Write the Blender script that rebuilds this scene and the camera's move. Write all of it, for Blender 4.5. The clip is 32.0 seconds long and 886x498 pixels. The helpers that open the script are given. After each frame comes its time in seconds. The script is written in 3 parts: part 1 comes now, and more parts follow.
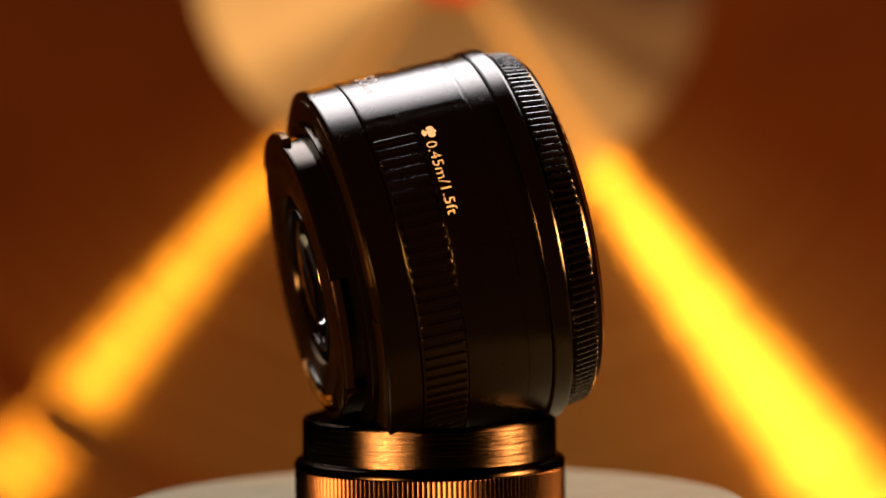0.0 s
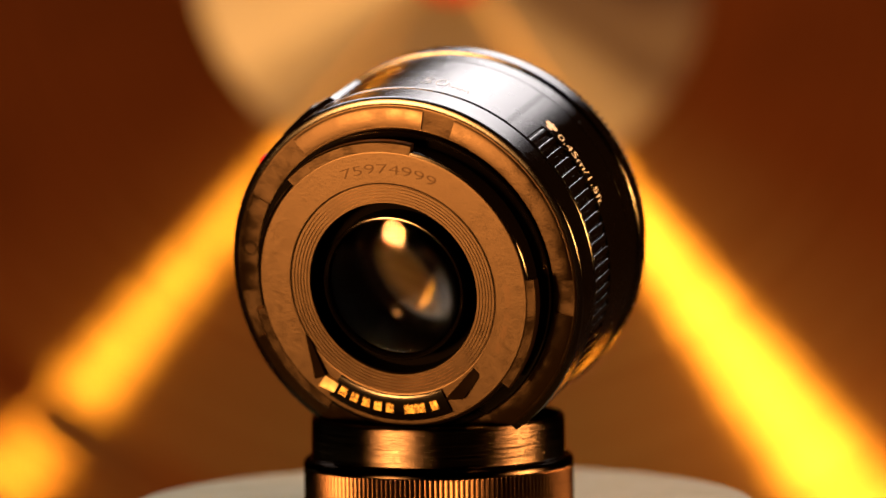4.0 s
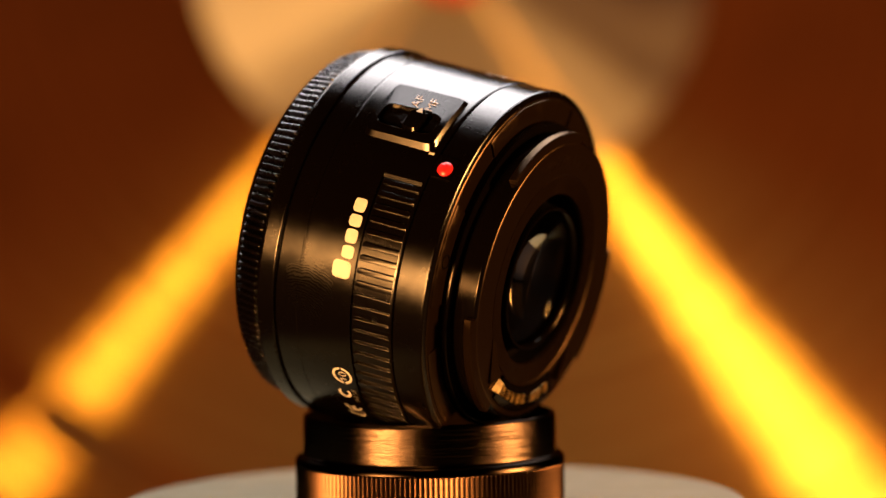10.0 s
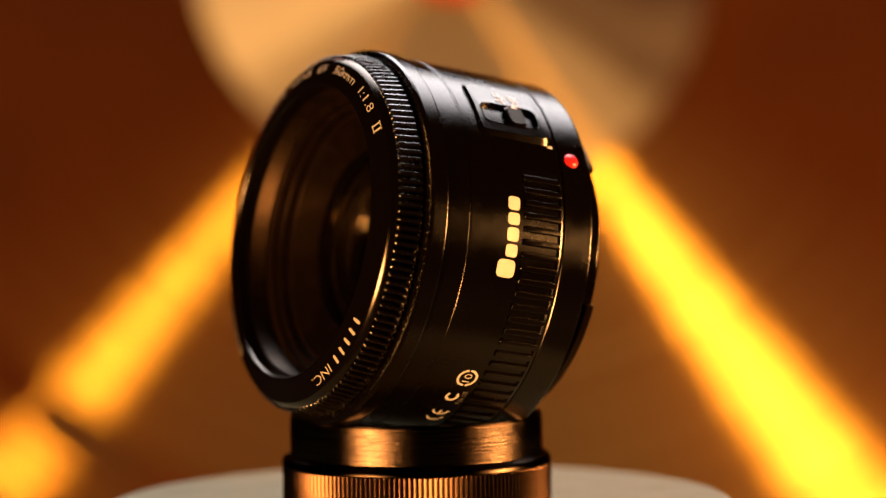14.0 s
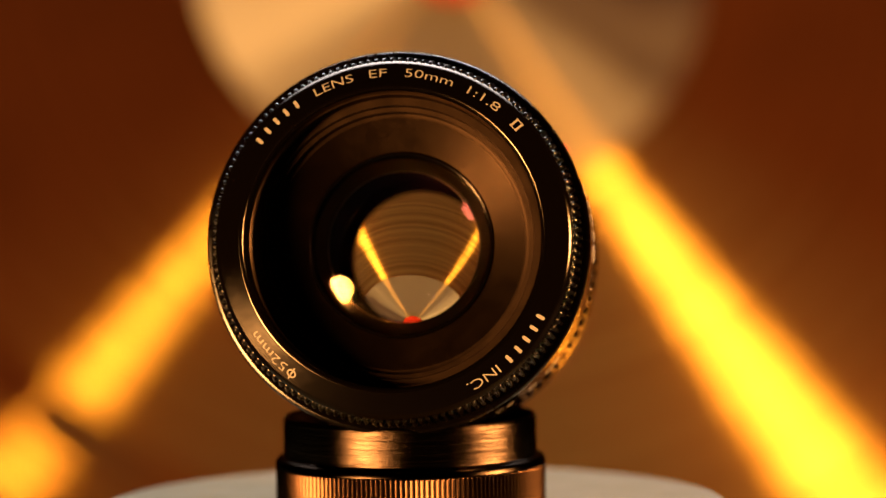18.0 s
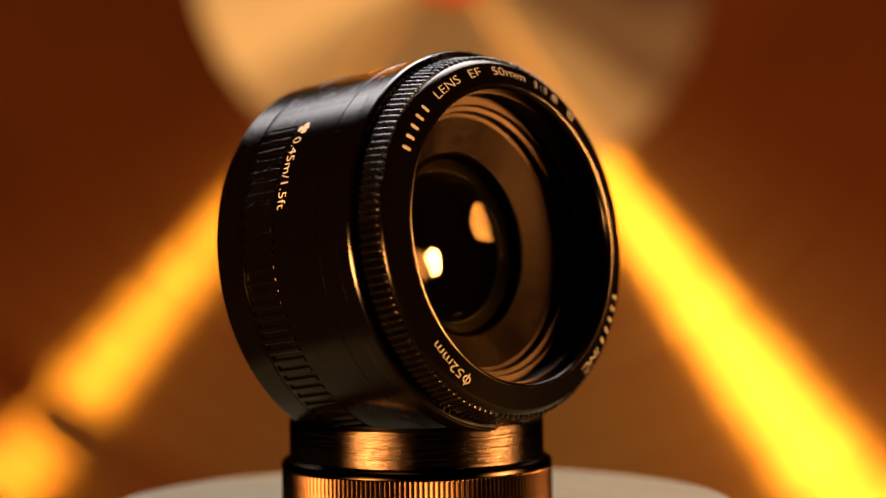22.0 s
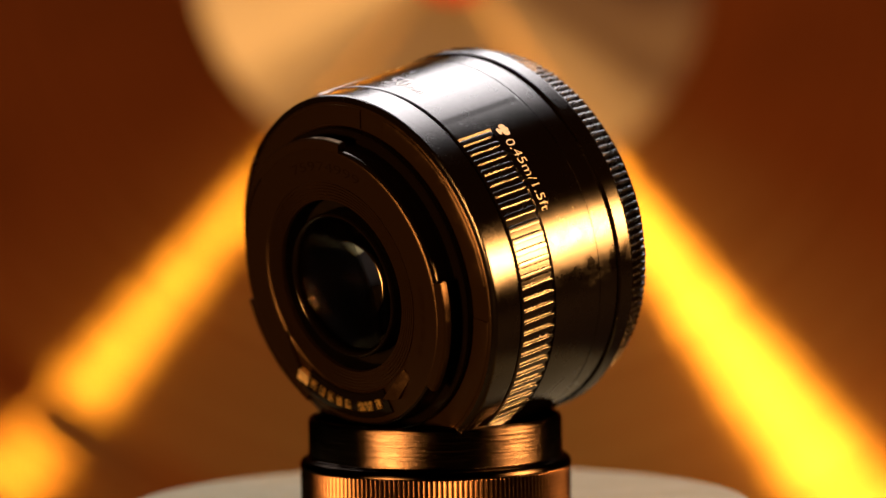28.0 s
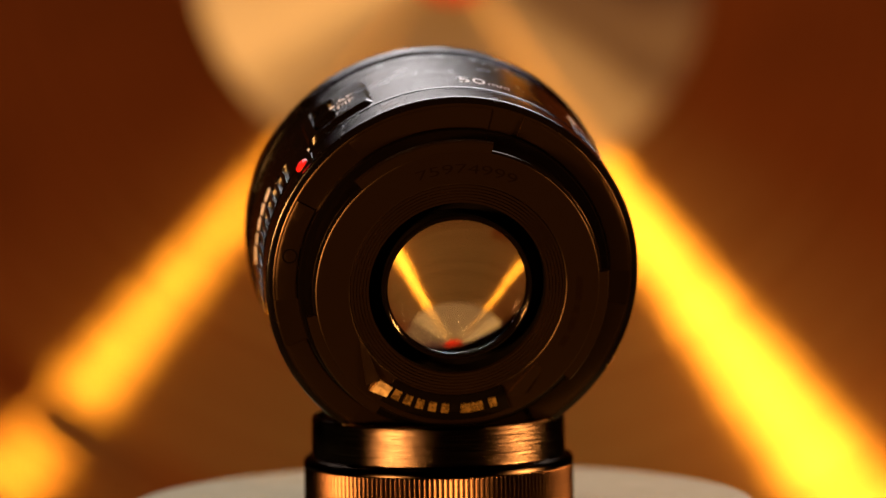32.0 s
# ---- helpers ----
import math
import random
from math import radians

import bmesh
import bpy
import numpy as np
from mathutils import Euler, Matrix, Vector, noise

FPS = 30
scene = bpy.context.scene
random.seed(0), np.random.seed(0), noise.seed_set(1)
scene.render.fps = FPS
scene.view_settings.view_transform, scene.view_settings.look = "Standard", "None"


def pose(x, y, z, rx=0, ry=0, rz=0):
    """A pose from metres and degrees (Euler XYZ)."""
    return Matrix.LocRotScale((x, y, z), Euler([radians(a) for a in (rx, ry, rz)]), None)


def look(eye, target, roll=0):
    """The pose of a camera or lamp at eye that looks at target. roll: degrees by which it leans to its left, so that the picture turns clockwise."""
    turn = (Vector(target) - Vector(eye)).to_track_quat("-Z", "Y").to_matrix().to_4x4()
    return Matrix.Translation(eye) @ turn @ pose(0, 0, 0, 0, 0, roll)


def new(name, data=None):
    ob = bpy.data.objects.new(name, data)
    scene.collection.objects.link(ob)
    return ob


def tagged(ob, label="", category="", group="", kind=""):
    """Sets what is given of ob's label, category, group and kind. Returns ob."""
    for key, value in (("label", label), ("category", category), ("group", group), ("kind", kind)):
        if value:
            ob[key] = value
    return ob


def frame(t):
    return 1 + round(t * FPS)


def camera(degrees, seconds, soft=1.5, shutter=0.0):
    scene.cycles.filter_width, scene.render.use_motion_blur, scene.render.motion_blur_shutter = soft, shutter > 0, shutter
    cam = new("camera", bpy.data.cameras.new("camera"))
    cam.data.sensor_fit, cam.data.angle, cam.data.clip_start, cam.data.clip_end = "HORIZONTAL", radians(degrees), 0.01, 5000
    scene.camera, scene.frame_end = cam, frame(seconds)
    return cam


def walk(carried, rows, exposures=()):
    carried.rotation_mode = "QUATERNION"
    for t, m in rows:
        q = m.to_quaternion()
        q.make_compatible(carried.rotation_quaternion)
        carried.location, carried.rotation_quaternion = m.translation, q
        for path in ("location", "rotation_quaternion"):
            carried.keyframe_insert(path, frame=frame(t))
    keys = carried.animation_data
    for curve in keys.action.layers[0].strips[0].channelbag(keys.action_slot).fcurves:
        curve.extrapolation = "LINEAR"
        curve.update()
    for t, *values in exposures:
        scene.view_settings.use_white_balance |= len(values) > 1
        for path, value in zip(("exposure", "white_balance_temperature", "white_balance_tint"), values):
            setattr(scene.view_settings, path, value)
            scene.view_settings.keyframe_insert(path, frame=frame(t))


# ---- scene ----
# camera: stands still, macro lens focused on the near side of the turning subject
cam = camera(13.4, 32.0, soft=1.5)
cam.data.dof.use_dof = True
cam.data.dof.focus_distance = 0.664
cam.data.dof.aperture_fstop = 7.6
CAM = pose(0, -0.69, 0.093, 90 - 3.804, 0, -0.268)
walk(cam, [(0.0, CAM), (32.0, CAM)], exposures=((0.0, 0.0), (32.0, 0.0)))

# ---- light: two warm lamps at the sides, one cool lamp overhead ----
world = bpy.data.worlds.new("room_world")
scene.world = world
world.use_nodes = True
world.node_tree.nodes["Background"].inputs[0].default_value = (0.35, 0.17, 0.07, 1)
world.node_tree.nodes["Background"].inputs[1].default_value = 0.004


def area_lamp(name, eye, target, size, watts, colour, spread=180):
    data = bpy.data.lights.new(name, "AREA")
    data.spread = radians(spread)
    data.shape, data.size, data.energy, data.color = "DISK", size, watts, colour
    ob = new(name, data)
    ob.matrix_world = look(eye, target)
    return ob


WARM = (1.0, 0.425, 0.112)
for eye, target, watts, size in (((-0.471, -0.550, -0.030), (0.30, -0.10, 0.06), 12.5, 0.14), ((0.492, -0.112, 0.100), (0, 0.25, 0.06), 6.6, 0.085)):
    area_lamp("warm_lamp", eye, target, size, watts, WARM, spread=150)
cool = area_lamp("cool_lamp", (0.0, 0.59, 0.86), (0, 0.0, 0.06), 1.15, 5.4, (1.0, 0.92, 0.92), spread=84)
cool.data.shape, cool.data.size_y = "RECTANGLE", 0.62


# ---- materials ----
def node(nt, kind, **inputs):
    n = nt.nodes.new(kind)
    for key, value in inputs.items():
        n.inputs[key.replace("_", " ")].default_value = value
    return n


def surface(name, colour, rough=0.5, metal=0.0, vary=0.15, scale=300.0, rough_vary=0.1, bump=0.05, bump_scale=1500.0, spec=0.5, stretch=(1, 1, 1), tint=(1, 1, 1)):
    """Principled surface with stains at one scale and grain at another."""
    mat = bpy.data.materials.new(name)
    mat.use_nodes = True
    nt = mat.node_tree
    b = nt.nodes["Principled BSDF"]
    b.inputs["Metallic"].default_value = metal
    b.inputs["Specular IOR Level"].default_value = spec
    b.inputs["Specular Tint"].default_value = (*tint, 1)
    co = nt.nodes.new("ShaderNodeTexCoord")
    mp = nt.nodes.new("ShaderNodeMapping")
    mp.inputs["Scale"].default_value = stretch
    nt.links.new(co.outputs["Object"], mp.inputs["Vector"])
    big = node(nt, "ShaderNodeTexNoise", Scale=scale, Detail=4.0, Roughness=0.6)
    fine = node(nt, "ShaderNodeTexNoise", Scale=bump_scale, Detail=3.0, Roughness=0.6)
    nt.links.new(mp.outputs[0], big.inputs["Vector"])
    nt.links.new(mp.outputs[0], fine.inputs["Vector"])
    ramp = nt.nodes.new("ShaderNodeMapRange")
    ramp.inputs["From Min"].default_value, ramp.inputs["From Max"].default_value = 0.3, 0.7
    ramp.inputs["To Min"].default_value, ramp.inputs["To Max"].default_value = 1 - vary, 1 + vary
    nt.links.new(big.outputs[0], ramp.inputs[0])
    mul = nt.nodes.new("ShaderNodeVectorMath")
    mul.operation = "SCALE"
    mul.inputs[0].default_value = colour
    nt.links.new(ramp.outputs[0], mul.inputs["Scale"])
    nt.links.new(mul.outputs[0], b.inputs["Base Color"])
    rr = nt.nodes.new("ShaderNodeMapRange")
    rr.inputs["From Min"].default_value, rr.inputs["From Max"].default_value = 0.3, 0.7
    rr.inputs["To Min"].default_value, rr.inputs["To Max"].default_value = max(0.02, rough - rough_vary), min(1.0, rough + rough_vary)
    nt.links.new(big.outputs[0], rr.inputs[0])
    nt.links.new(rr.outputs[0], b.inputs["Roughness"])
    if bump:
        bp = node(nt, "ShaderNodeBump", Strength=bump, Distance=0.0002)
        nt.links.new(fine.outputs[0], bp.inputs["Height"])
        nt.links.new(bp.outputs[0], b.inputs["Normal"])
    return mat


def black_plastic(name, colour, rough, rough_vary, scale=260.0, gloss=(1, 1, 1), ior=1.5, bump=0.012, smears=(), prints=()):
    """Black plastic: a dark body under a gloss that fades fast beside the highlight, with handling smears in it."""
    mat = bpy.data.materials.new(name)
    mat.use_nodes = True
    nt = mat.node_tree
    nt.nodes.remove(nt.nodes["Principled BSDF"])
    co = nt.nodes.new("ShaderNodeTexCoord")
    smear = node(nt, "ShaderNodeTexNoise", Scale=scale, Detail=5.0, Roughness=0.65)
    grain = node(nt, "ShaderNodeTexNoise", Scale=2500.0, Detail=3.0)
    for n in (smear, grain):
        nt.links.new(co.outputs["Object"], n.inputs["Vector"])
    rr = nt.nodes.new("ShaderNodeMapRange")
    rr.inputs["From Min"].default_value, rr.inputs["From Max"].default_value = 0.35, 0.65
    rr.inputs["To Min"].default_value, rr.inputs["To Max"].default_value = rough - rough_vary, rough + rough_vary
    nt.links.new(smear.outputs[0], rr.inputs[0])
    result = rr.outputs[0]

    def spot(place, inner, outer):
        """1 inside a round spot of the surface, fading to 0 at its border."""
        d = nt.nodes.new("ShaderNodeVectorMath")
        d.operation = "DISTANCE"
        d.inputs[1].default_value = place
        nt.links.new(co.outputs["Object"], d.inputs[0])
        m = nt.nodes.new("ShaderNodeMapRange")
        m.inputs["From Min"].default_value, m.inputs["From Max"].default_value = inner, outer
        m.inputs["To Min"].default_value, m.inputs["To Max"].default_value = 1.0, 0.0
        nt.links.new(d.outputs["Value"], m.inputs[0])
        return m.outputs[0]

    def add_mark(mask, pattern, low, high, amount):
        """Roughness added where a mark lies."""
        nonlocal result
        k = nt.nodes.new("ShaderNodeMapRange")
        k.inputs["From Min"].default_value, k.inputs["From Max"].default_value = low, high
        k.inputs["To Min"].default_value, k.inputs["To Max"].default_value = 0.0, amount
        nt.links.new(pattern, k.inputs[0])
        f = nt.nodes.new("ShaderNodeMath")
        f.operation = "MULTIPLY_ADD"
        nt.links.new(k.outputs[0], f.inputs[0])
        nt.links.new(mask, f.inputs[1])
        nt.links.new(result, f.inputs[2])
        result = f.outputs[0]
    for place in smears:
        add_mark(spot(place, 0.005, 0.011), smear.outputs[0], 0.36, 0.70, 0.055)
    for place, centre in prints:
        wave = node(nt, "ShaderNodeTexWave", Scale=560.0, Distortion=7.0, Detail=1.0)
        wave.wave_type, wave.rings_direction = "RINGS", "SPHERICAL"
        shift = nt.nodes.new("ShaderNodeVectorMath")
        shift.operation = "SUBTRACT"
        shift.inputs[1].default_value = centre
        nt.links.new(co.outputs["Object"], shift.inputs[0])
        nt.links.new(shift.outputs[0], wave.inputs["Vector"])
        add_mark(spot(place, 0.0035, 0.0062), wave.outputs["Fac"], 0.3, 0.7, 0.022)
    bp = node(nt, "ShaderNodeBump", Strength=bump, Distance=0.0002)
    nt.links.new(grain.outputs[0], bp.inputs["Height"])
    body = node(nt, "ShaderNodeBsdfDiffuse", Color=(*colour, 1))
    shine = node(nt, "ShaderNodeBsdfAnisotropic", Color=(*gloss, 1))
    shine.distribution = "BECKMANN"
    nt.links.new(result, shine.inputs["Roughness"])
    nt.links.new(bp.outputs[0], shine.inputs["Normal"])
    fresnel = node(nt, "ShaderNodeFresnel", IOR=ior)
    mix = nt.nodes.new("ShaderNodeMixShader")
    nt.links.new(fresnel.outputs[0], mix.inputs[0])
    nt.links.new(body.outputs[0], mix.inputs[1])
    nt.links.new(shine.outputs[0], mix.inputs[2])
    nt.links.new(mix.outputs[0], nt.nodes["Material Output"].inputs["Surface"])
    return mat


BLACK = black_plastic("black_moulded_plastic", (0.0014, 0.0009, 0.0007), 0.265, 0.012, ior=1.54, smears=((-0.0342, -0.0018, -0.021), (-0.0342, -0.002, -0.012)), prints=(((0.0339, -0.0054, -0.0175), (0.0335, -0.0125, -0.0165)),))
BLACK_GLOSS = black_plastic("black_glossy_plastic", (0.0015, 0.001, 0.0008), 0.21, 0.012, gloss=(0.65, 0.6, 0.55), ior=1.45)
FRONT_RING = black_plastic("glossy_front_ring", (0.0015, 0.001, 0.0008), 0.25, 0.012, gloss=(1.0, 0.92, 0.84), ior=1.55)
RUBBER = black_plastic("black_ribbed_plastic", (0.0016, 0.001, 0.0008), 0.25, 0.015, scale=500, ior=1.62)
TEETH = black_plastic("black_toothed_plastic", (0.0016, 0.001, 0.0008), 0.275, 0.02, scale=500, ior=1.8)
LINING = surface("satin_black_lining", (0.0026, 0.0013, 0.0008), 0.38, vary=0.25, scale=250, rough_vary=0.05, bump=0.04, spec=0.32, tint=(1.0, 0.66, 0.42))


def dark_metal(name, colour, rough, marks):
    """Black anodised metal; marks are the depth of its fine lathe lines."""
    mat = bpy.data.materials.new(name)
    mat.use_nodes = True
    nt = mat.node_tree
    nt.nodes.remove(nt.nodes["Principled BSDF"])
    co = nt.nodes.new("ShaderNodeTexCoord")
    mp = nt.nodes.new("ShaderNodeMapping")
    mp.inputs["Scale"].default_value = (0.35, 0.35, 12.0)
    nt.links.new(co.outputs["Object"], mp.inputs["Vector"])
    lines = node(nt, "ShaderNodeTexNoise", Scale=140.0, Detail=4.0, Roughness=0.65)
    nt.links.new(mp.outputs[0], lines.inputs["Vector"])
    tone = nt.nodes.new("ShaderNodeMapRange")
    tone.inputs["To Min"].default_value, tone.inputs["To Max"].default_value = 0.6, 1.4
    nt.links.new(lines.outputs[0], tone.inputs[0])
    mul = nt.nodes.new("ShaderNodeVectorMath")
    mul.operation = "SCALE"
    mul.inputs[0].default_value = colour
    nt.links.new(tone.outputs[0], mul.inputs["Scale"])
    shine = node(nt, "ShaderNodeBsdfAnisotropic", Roughness=rough)
    shine.distribution = "BECKMANN"
    nt.links.new(mul.outputs[0], shine.inputs["Color"])
    if marks:
        bp = node(nt, "ShaderNodeBump", Strength=marks, Distance=0.0002)
        nt.links.new(lines.outputs[0], bp.inputs["Height"])
        nt.links.new(bp.outputs[0], shine.inputs["Normal"])
    nt.links.new(shine.outputs[0], nt.nodes["Material Output"].inputs["Surface"])
    return mat


ANODISED = dark_metal("black_anodised_turned_metal", (0.066, 0.049, 0.038), 0.32, 0.8)
KNURL = dark_metal("black_anodised_knurled_metal", (0.058, 0.034, 0.021), 0.33, 0.0)
DARK_METAL = dark_metal("black_anodised_smooth_metal", (0.035, 0.026, 0.02), 0.3, 0.0)
MATT = surface("matt_black_lining", (0.0018, 0.0013, 0.0010), 0.8, vary=0.3, scale=250, bump=0.1, spec=0.015)
PLATE = black_plastic("worn_dark_mount_plastic", (0.0044, 0.0024, 0.0012), 0.40, 0.022, scale=700, gloss=(1.0, 0.70, 0.46), ior=1.56, bump=0.085)
FLANGE = black_plastic("worn_mount_flange", (0.0048, 0.0027, 0.0014), 0.36, 0.05, scale=330, gloss=(0.62, 0.43, 0.28), ior=1.56, bump=0.10)
FRONT_PRINT = surface("dull_front_print", (0.34, 0.33, 0.315), 0.26, vary=0.08, scale=900, bump=0.0)
WHITE = surface("white_print", (0.60, 0.59, 0.58), 0.35, vary=0.08, scale=900, bump=0.0)
PALE_PRINT = surface("thin_pale_print", (0.14, 0.13, 0.115), 0.5, vary=0.2, scale=900, bump=0.0)
ENGRAVED = black_plastic("engraved_marking", (0.0022, 0.0012, 0.0008), 0.47, 0.02, gloss=(0.62, 0.40, 0.25), ior=1.5)
FAINT = black_plastic("faint_marking", (0.0034, 0.0017, 0.0009), 0.43, 0.02, gloss=(1.0, 0.66, 0.42), ior=1.56)
RED = surface("red_enamel", (0.60, 0.014, 0.02), 0.3, vary=0.1, scale=900, bump=0.0)
GOLD = surface("gold_plated_contact", (0.95, 0.62, 0.20), 0.28, metal=1.0, vary=0.12, scale=900, bump=0.1)
WORN_GOLD = surface("worn_pale_gold", (0.95, 0.74, 0.42), 0.46, metal=1.0, vary=0.2, scale=900, bump=0.1)
PALE = surface("pale_disc_plastic", (0.120, 0.094, 0.032), 0.55, vary=0.06, scale=60, bump=0.02, spec=0.7, tint=(1.0, 0.9, 0.6))
RED_CAP = surface("red_centre_cap", (0.42, 0.03, 0.012), 0.2, vary=0.1, bump=0.0)
WOOD = surface("black_stained_table_wood", (0.0045, 0.003, 0.002), 0.8, vary=0.4, scale=12, bump=0.1, bump_scale=60, stretch=(1, 8, 1), spec=0.12)
PLASTER = surface("brown_plaster", (0.014, 0.009, 0.006), 0.85, vary=0.15, scale=4, bump=0.1, bump_scale=120)
CARPET = surface("dark_carpet", (0.02, 0.014, 0.010), 0.95, vary=0.3, scale=20, bump=0.2, bump_scale=400)


def glass_material(name, ior, tint):
    mat = bpy.data.materials.new(name)
    mat.use_nodes = True
    nt = mat.node_tree
    b = nt.nodes["Principled BSDF"]
    b.inputs["Base Color"].default_value = (1, 1, 1, 1)
    b.inputs["Roughness"].default_value = 0.0
    b.inputs["IOR"].default_value = ior
    b.inputs["Transmission Weight"].default_value = 1.0
    b.inputs["Specular Tint"].default_value = (*tint, 1)
    return mat


GLASS = glass_material("coated_front_glass", 1.5, (0.75, 0.58, 0.36))
SECOND_GLASS = glass_material("coated_second_glass", 1.5, (1.0, 0.72, 0.30))
INNER_GLASS = glass_material("coated_inner_glass", 1.5, (0.75, 0.28, 0.62))
REAR_GLASS = glass_material("coated_rear_glass", 1.5, (0.24, 0.20, 0.20))


def grooved_material(name, base, gloss_colour, rough):
    """Brown vinyl with concentric grooves: its gloss is stretched across the grooves, which draws radial streaks."""
    mat = bpy.data.materials.new(name)
    mat.use_nodes = True
    nt = mat.node_tree
    nt.nodes.remove(nt.nodes["Principled BSDF"])
    out = nt.nodes["Material Output"]
    co = nt.nodes.new("ShaderNodeTexCoord")
    noise_a = node(nt, "ShaderNodeTexNoise", Scale=18.0, Detail=3.0)
    nt.links.new(co.outputs["Object"], noise_a.inputs["Vector"])
    ramp = nt.nodes.new("ShaderNodeMapRange")
    ramp.inputs["To Min"].default_value, ramp.inputs["To Max"].default_value = 0.65, 1.35
    nt.links.new(noise_a.outputs[0], ramp.inputs[0])
    # groove bands: the distance from the centre
    length = nt.nodes.new("ShaderNodeVectorMath")
    length.operation = "LENGTH"
    nt.links.new(co.outputs["Object"], length.inputs[0])
    band = node(nt, "ShaderNodeTexNoise", Scale=420.0, Detail=2.0)
    band.noise_dimensions = "1D"
    nt.links.new(length.outputs["Value"], band.inputs["W"])
    band_ramp = nt.nodes.new("ShaderNodeMapRange")
    band_ramp.inputs["From Min"].default_value, band_ramp.inputs["From Max"].default_value = 0.3, 0.7
    band_ramp.inputs["To Min"].default_value, band_ramp.inputs["To Max"].default_value = 0.88, 1.12
    nt.links.new(band.outputs[0], band_ramp.inputs[0])
    both = nt.nodes.new("ShaderNodeMath")
    both.operation = "MULTIPLY"
    nt.links.new(ramp.outputs[0], both.inputs[0])
    nt.links.new(band_ramp.outputs[0], both.inputs[1])
    mul = nt.nodes.new("ShaderNodeVectorMath")
    mul.operation = "SCALE"
    mul.inputs[0].default_value = base
    nt.links.new(both.outputs[0], mul.inputs["Scale"])
    diff = nt.nodes.new("ShaderNodeBsdfDiffuse")
    nt.links.new(mul.outputs[0], diff.inputs["Color"])
    tangent = nt.nodes.new("ShaderNodeTangent")
    tangent.direction_type, tangent.axis = "RADIAL", "Z"
    gloss = nt.nodes.new("ShaderNodeBsdfAnisotropic")
    gloss.distribution = "GGX"
    wide = node(nt, "ShaderNodeTexNoise", Scale=190.0, Detail=1.0)
    wide.noise_dimensions = "1D"
    nt.links.new(length.outputs["Value"], wide.inputs["W"])
    wide_ramp = nt.nodes.new("ShaderNodeMapRange")
    wide_ramp.inputs["From Min"].default_value, wide_ramp.inputs["From Max"].default_value = 0.3, 0.7
    wide_ramp.inputs["To Min"].default_value, wide_ramp.inputs["To Max"].default_value = 0.72, 1.28
    nt.links.new(wide.outputs[0], wide_ramp.inputs[0])
    streak = nt.nodes.new("ShaderNodeVectorMath")
    streak.operation = "SCALE"
    streak.inputs[0].default_value = gloss_colour
    nt.links.new(wide_ramp.outputs[0], streak.inputs["Scale"])
    nt.links.new(streak.outputs[0], gloss.inputs["Color"])
    gloss.inputs["Roughness"].default_value = rough
    gloss.inputs["Anisotropy"].default_value = 0.95
    nt.links.new(tangent.outputs[0], gloss.inputs["Tangent"])
    sheen = nt.nodes.new("ShaderNodeBsdfAnisotropic")
    sheen.distribution = "GGX"
    sheen.inputs["Color"].default_value = (gloss_colour[0] * 0.072, gloss_colour[1] * 0.040, gloss_colour[2] * 0.03, 1)
    sheen.inputs["Roughness"].default_value = 0.72
    sheen.inputs["Anisotropy"].default_value = 0.78
    nt.links.new(tangent.outputs[0], sheen.inputs["Tangent"])
    add = nt.nodes.new("ShaderNodeAddShader")
    nt.links.new(diff.outputs[0], add.inputs[0])
    nt.links.new(gloss.outputs[0], add.inputs[1])
    both_lobes = nt.nodes.new("ShaderNodeAddShader")
    nt.links.new(add.outputs[0], both_lobes.inputs[0])
    nt.links.new(sheen.outputs[0], both_lobes.inputs[1])
    nt.links.new(both_lobes.outputs[0], out.inputs["Surface"])
    return mat


VINYL = grooved_material("grooved_brown_vinyl", (0.038, 0.0120, 0.0038), (0.31, 0.218, 0.042), 0.45)
VINYL_RIM = grooved_material("grooved_rim_vinyl", (0.030, 0.0092, 0.0030), (0.25, 0.160, 0.030), 0.45)
VINYL_BAND = grooved_material("dulled_vinyl", (0.038, 0.0120, 0.0038), (0.18, 0.118, 0.024), 0.45)


